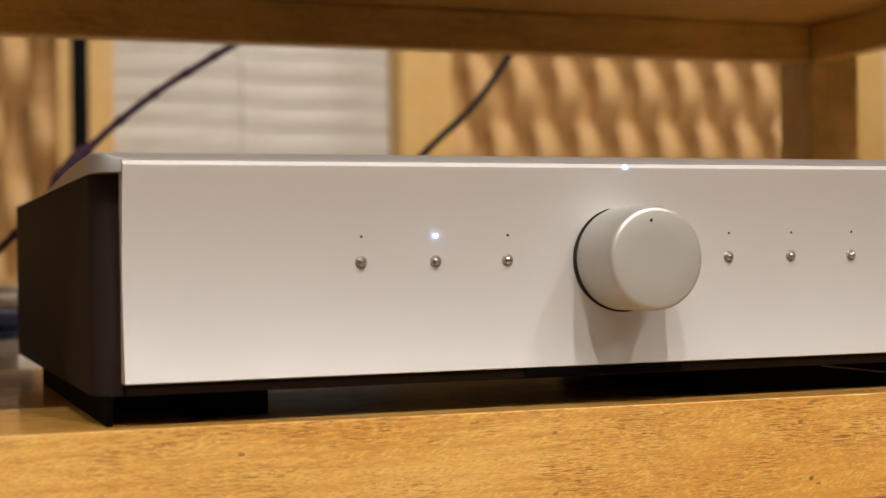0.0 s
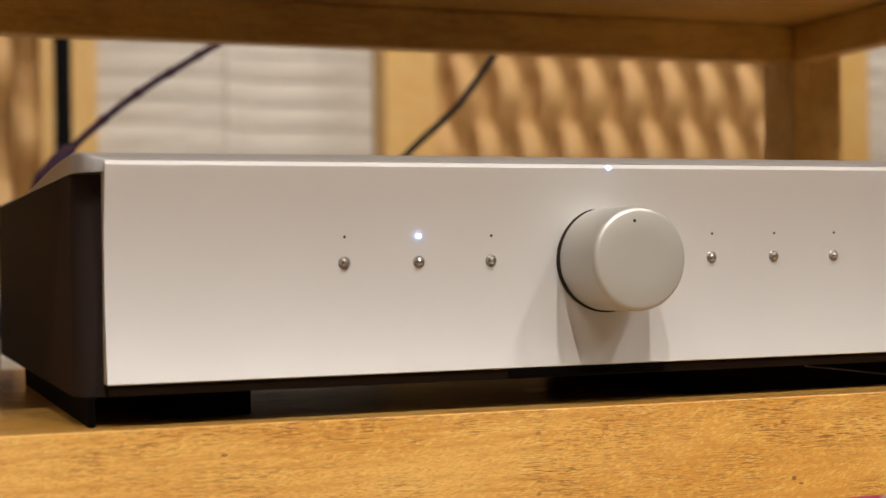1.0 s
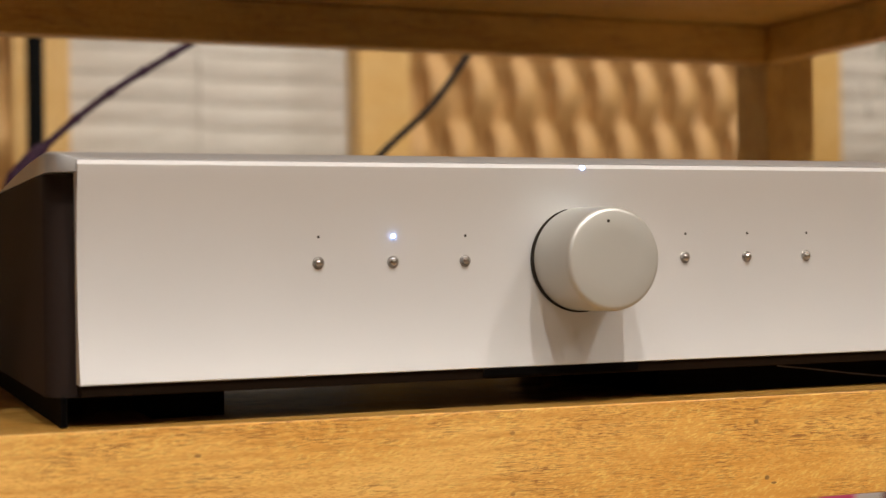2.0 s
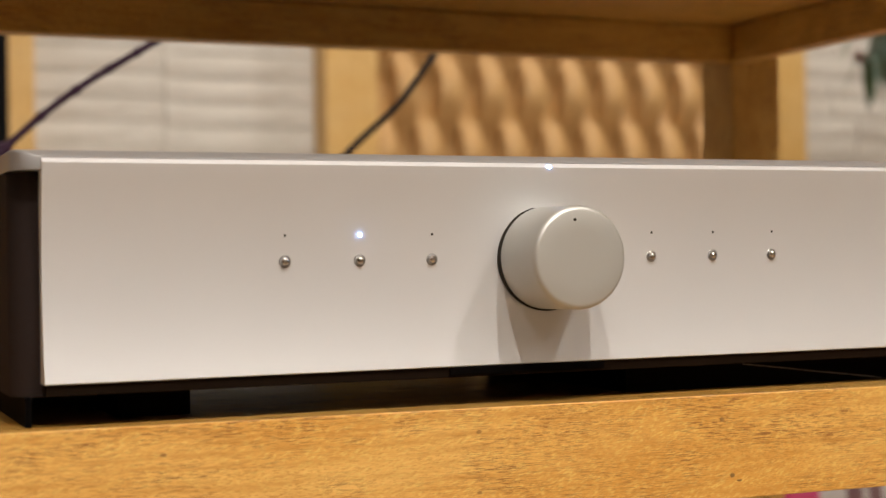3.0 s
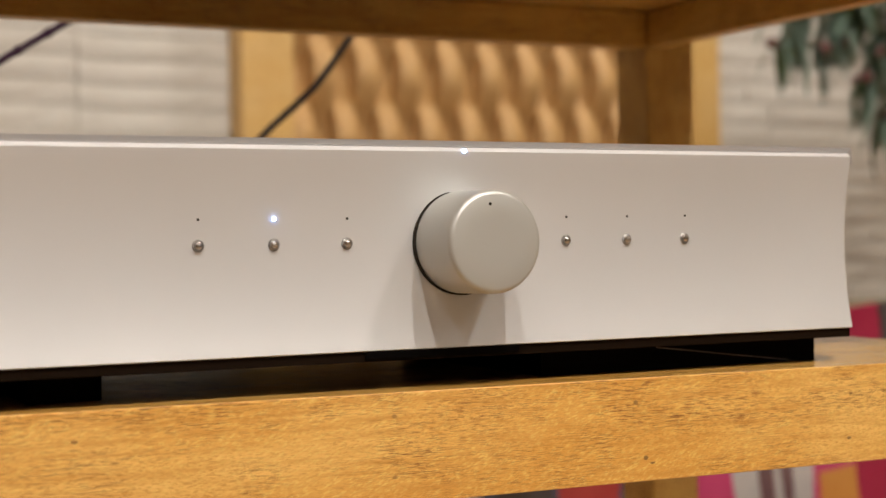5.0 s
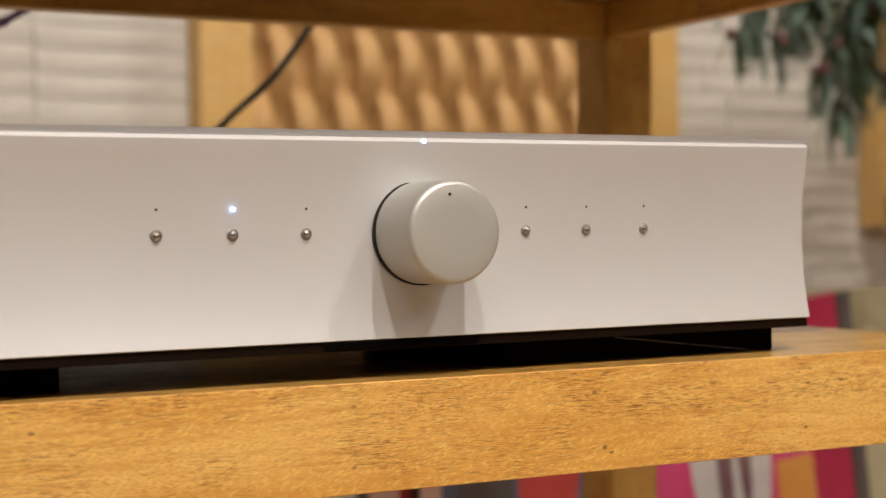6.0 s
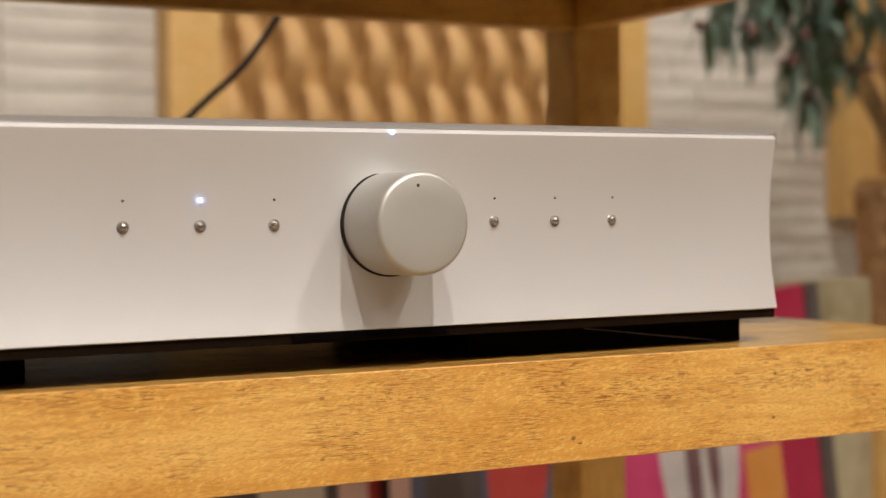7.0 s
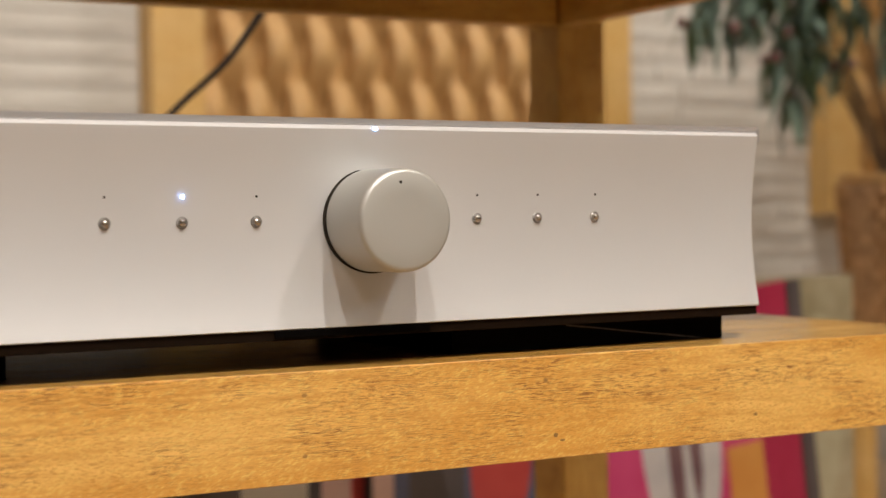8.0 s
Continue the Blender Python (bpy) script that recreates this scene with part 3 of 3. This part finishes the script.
def sleeve_cover(x, y, lean, base, label, prints=(), size=0.315):
    """A record sleeve standing on the bench, leaning sideways by some degrees; prints are (material, u0, u1, v0, v1)."""
    s = thing("record_sleeve", label, "record sleeve", "record sleeves on the bench")
    lift = size * math.sin(radians(abs(lean))) if lean > 0 else 0.0
    s.matrix_world = Matrix.Translation((x, y, -0.372 + lift + 0.0002)) @ Matrix.Rotation(radians(lean), 4, "Y")
    part("cover", box(0, size, 0, 0.004, 0, size, 0.0006), CARD[base], s)
    for k, (mat, u0, u1, v0, v1, *oval) in enumerate(prints):
        if oval:
            m = Matrix.Translation(((u0 + u1) / 2 * size, -0.0004 - 0.0003 * k, (v0 + v1) / 2 * size)) @ FACE @ Matrix.Diagonal(((u1 - u0) / 2 * size, (v1 - v0) / 2 * size, 1, 1))
            part("print", lathe([(0, 0.0), (1.0, 0.0), (1.0, -0.0006)], m, 32), CARD[mat], s)
            continue
        part("print", box(u0 * size, u1 * size, -0.0004 - 0.0003 * k, 0.0002, v0 * size, v1 * size), CARD[mat], s)
    return s


sleeve_cover(0.728, 0.85, -7, "crimson", "pink record sleeve with a pale grey picture and orange bars",
             [("pink", 0.0, 0.80, 0.0, 1.0), ("pale_grey", 0.22, 0.60, 0.02, 0.96, 1), ("plum", 0.34, 0.41, 0.10, 0.72, 1), ("plum", 0.44, 0.50, 0.22, 0.80, 1), ("orange", 0.62, 0.80, 0.12, 0.40), ("orange", 0.62, 0.80, 0.44, 0.62), ("orange", 0.62, 0.80, 0.66, 0.74)])
sleeve_cover(0.772, 0.872, -7, "black", "black record sleeve with a charcoal border behind a pink one", [("charcoal", 0.94, 1.0, 0.0, 1.0)])
sleeve_cover(0.815, 0.90, 0, "olive", "faded olive record sleeve standing upright", [("sage", 0.06, 0.46, 0.50, 0.94), ("sage", 0.70, 0.94, 0.10, 0.86, 1)], 0.352)
sleeve_cover(0.425, 0.85, 0, "navy", "dark blue record sleeve with a red shape and pale border",
             [("rose", 0.0, 0.08, 0.0, 1.0), ("charcoal", 0.14, 0.36, 0.2, 0.9), ("red", 0.38, 0.52, 0.25, 0.86, 1), ("red", 0.47, 0.64, 0.3, 0.9, 1), ("charcoal", 0.66, 0.86, 0.1, 0.8), ("rose", 0.68, 0.76, 0.3, 0.82, 1)])
sleeve_cover(0.18, 0.878, 0, "charcoal", "dark record sleeve with beige and rose panels",
             [("beige", 0.34, 0.58, 0.1, 0.9), ("rose", 0.63, 0.74, 0.1, 0.9), ("red", 0.74, 0.79, 0.1, 0.9)])
sleeve_cover(0.62, 0.905, 0, "beige", "beige record sleeve with a faint rose band behind the others", [("rose", 0.0, 0.10, 0.0, 1.0)])


# ================= stool, vase and branches =================
VX, VY, VZ = 2.020, 1.62, -0.20


def stool():
    s = thing("stool", "pale wooden stool with square legs under a wicker vase", "stool")
    s.location = (VX, VY, FLOOR)
    h = VZ - FLOOR
    part("seat", box(-0.285, 0.285, -0.17, 0.17, h - 0.03, h, 0.004), ASH, s)
    for sx in (-1, 1):
        for sy in (-1, 1):
            part("leg", box(sx * 0.258 - 0.018, sx * 0.258 + 0.018, sy * 0.14 - 0.018, sy * 0.14 + 0.018, 0, h - 0.0305, 0.002), ASH_UP, s)


stool()


def vase():
    v = thing("wicker_vase", "tall brown woven wicker vase holding leafy branches", "vase")
    v.location = (VX, VY, VZ)
    rows, stakes = 13, 20
    # liner coloured dark to stand for the shade in the weave's gaps
    part("liner", lathe([(0, 0), (0.094, 0), (0.104, 0.16), (0.114, 0.322), (0.108, 0.322), (0.085, 0.02), (0, 0.02)], Matrix(), 48), GAP_SHADE_WOOD, v, "inner wall, darkened as shade between the strands", 60)
    for j in range(rows):
        z = 0.0135 + 0.0243 * j
        r0 = 0.101 + 0.022 * z / 0.325
        bm = bmesh.new()
        rings = []
        n = stakes * 8
        for i in range(n):
            a = 2 * math.pi * i / n
            r = r0 + 0.0105 * math.sin(stakes * a + math.pi * j)
            rings.append([bm.verts.new(((r + 0.0045 * math.cos(t)) * math.cos(a), (r + 0.0045 * math.cos(t)) * math.sin(a), z + 0.0134 * math.sin(t))) for t in [math.pi / 3 * k for k in range(6)]])
        for p, q in zip(rings, rings[1:] + rings[:1]):
            for k in range(6):
                bm.faces.new((p[k], p[(k + 1) % 6], q[(k + 1) % 6], q[k]))
        part("strand", bm, WICKER, v, "", 60)
    part("rim", lathe([(0.110, 0.322), (0.126, 0.320), (0.130, 0.328), (0.126, 0.337), (0.112, 0.338), (0.108, 0.330), (0.110, 0.322)], Matrix(), 48), WICKER_RIM, v, "pale wound rim", 60)


vase()


def leaf_mesh(length, width, bend, mat, name):
    bm = bmesh.new()
    rows = []
    n = 8
    for i in range(n + 1):
        s = i / n
        w = width * (math.sin(math.pi * (0.06 + 0.94 * s) ** 0.8)) * 0.5
        y = length * s
        z = -bend * length * s * s
        rows.append([bm.verts.new((-w, y, z + 0.25 * w)), bm.verts.new((0, y, z)), bm.verts.new((w, y, z + 0.25 * w))])
    for a, b in zip(rows, rows[1:]):
        for k in range(2):
            bm.faces.new((a[k], a[k + 1], b[k + 1], b[k]))
    bmesh.ops.solidify(bm, geom=bm.faces[:], thickness=0.0006)
    me = bpy.data.meshes.new(name)
    bm.to_mesh(me)
    bm.free()
    me.materials.append(mat)
    me.shade_smooth()
    return me


def branches():
    rng = random.Random(11)
    kinds = [leaf_mesh(0.115, 0.029, 0.30, LEAF, "leaf"), leaf_mesh(0.095, 0.026, 0.5, LEAF, "leaf"), leaf_mesh(0.11, 0.026, 0.45, LEAF_DARK, "leaf"), leaf_mesh(0.075, 0.018, 0.8, LEAF_DARK, "leaf")]
    berry = bpy.data.meshes.new("berry")
    bm = bmesh.new()
    bmesh.ops.create_icosphere(bm, subdivisions=2, radius=0.011)
    bm.to_mesh(berry)
    bm.free()
    berry.materials.append(BERRY)
    berry.shade_smooth()
    plant = thing("leafy_branches", "blue-green long-leaved branches with dusky red berries in a wicker vase", "plant")
    plant.location = (0, 0, 0)
    base = Vector((VX, VY, VZ + 0.03))
    tips = [(-0.64, -0.12, 0.34, 0.72), (-0.61, -0.10, 0.44, 0.76), (-0.57, -0.13, 0.34, 0.70), (-0.51, -0.12, 0.35, 0.74), (-0.54, -0.08, 0.47, 0.80), (-0.47, -0.14, 0.29, 0.62), (-0.43, -0.12, 0.34, 0.66),
            (-0.41, -0.12, 0.22, 0.56), (-0.37, -0.15, 0.42, 0.76), (-0.34, -0.10, 0.34, 0.68), (-0.28, -0.12, 0.28, 0.66), (-0.23, -0.13, 0.44, 0.76), (-0.14, -0.11, 0.34, 0.68), (-0.05, -0.10, 0.44, 0.74)]
    for dx, dy, tz, top in tips:
        tip = Vector((VX + dx, VY + dy, tz + 0.05))
        crest = Vector((VX + dx * 0.82, VY + dy * 0.82, VZ + top))
        neck = Vector((VX + dx * 0.12, VY + dy * 0.12, VZ + 0.33))
        pts = spline([base + Vector((dx * 0.1, dy * 0.1, 0)), neck, neck.lerp(crest, 0.6) + Vector((0, 0, 0.05)), crest, tip], 8)
        stem = part("stem", tube([base + Vector((dx * 0.1, dy * 0.1, 0)), neck, neck.lerp(crest, 0.6) + Vector((0, 0, 0.05)), crest, tip], lambda s: 0.0038 - 0.0022 * s, 6, 8), STEM, plant, "", 60)
        for i in range(20, len(pts)):
            for rep in range(rng.choice((1, 2, 2) if dx < -0.52 else (1, 2, 3) if dx < -0.36 else (0, 1, 1))):
                p, d = pts[i], (pts[min(i + 1, len(pts) - 1)] - pts[i - 1]).normalized()
                a = rng.uniform(0, 2 * math.pi)
                out = Vector((math.cos(a), math.sin(a), rng.uniform(-1.6, 0.1))) + d * rng.uniform(0.3, 0.9)
                q = out.normalized().to_track_quat("Y", "Z")
                leaf = new("leaf", kinds[rng.choice((0, 0, 1, 1, 2, 3))])
                leaf.parent = stem
                leaf.matrix_world = Matrix.LocRotScale(p, q, [rng.uniform(0.7, 1.15)] * 3)
            if i % 7 == 3:
                for k in range(2):
                    b = new("berry", berry)
                    b.parent = stem
                    b.location = pts[i] + Vector((rng.uniform(-0.02, 0.02), rng.uniform(-0.02, 0.02), rng.uniform(-0.03, -0.008)))


branches()


# ================= split-stone strips on the wall =================
def stone_cladding():
    rng = random.Random(5)
    pitch, z0 = 0.0445, 0.0
    shapes = {}

    def stone(length, variant):
        key = (length, variant)
        if key not in shapes:
            r = random.Random(hash(key) % 1000 + variant)
            d = 0.006 + 0.0015 * variant
            bm = bmesh.new()
            n = max(2, int(length / 0.05))
            rows = []
            for i in range(n + 1):
                x = -length / 2 + 0.0012 + (length - 0.0024) * i / n
                e = [r.uniform(-0.0016, 0.0016) for _ in range(3)]
                rows.append([bm.verts.new(v) for v in ((x, 0, -0.0212), (x, -d * 0.75 + e[0], -0.0205), (x, -d + e[1], 0.002 + e[2]), (x, -d * 0.7 + e[0], 0.0205), (x, 0, 0.0212))])
            for a, b in zip(rows, rows[1:]):
                for k in range(4):
                    bm.faces.new((a[k], a[k + 1], b[k + 1], b[k]))
            bm.faces.new(rows[0])
            bm.faces.new(rows[-1])
            bmesh.ops.recalc_face_normals(bm, faces=bm.faces)
            me = bpy.data.meshes.new("stone")
            bm.to_mesh(me)
            bm.free()
            me.materials.append(STONE)
            shapes[key] = me
        return shapes[key]

    lengths = (0.10, 0.15, 0.20, 0.30)
    # long strips in panels between the first two diffusers, shorter stones beyond
    for row in range(-9, 26):
        z = z0 + pitch * row + 0.02
        spans = [(0.02, 0.319, 0.006), (0.319, 0.63, -0.002)]
        for a, b, dz in spans:
            if -0.15 < z < 0.75:
                ob = new("stone", stone(round(b - a - 0.002, 4), rng.randint(0, 2)))
                ob.parent = wall_north
                ob.location = ((a + b) / 2, 2.13, z + dz)
        x = 1.56 + rng.uniform(0, 0.1)
        if -0.40 < z < 0.62:
            while x < 2.70:
                L = rng.choice(lengths)
                ob = new("stone", stone(L, rng.randint(0, 2)))
                ob.parent = wall_north
                ob.location = (x + L / 2, 2.13, z + rng.uniform(-0.0008, 0.0008))
                x += L


stone_cladding()
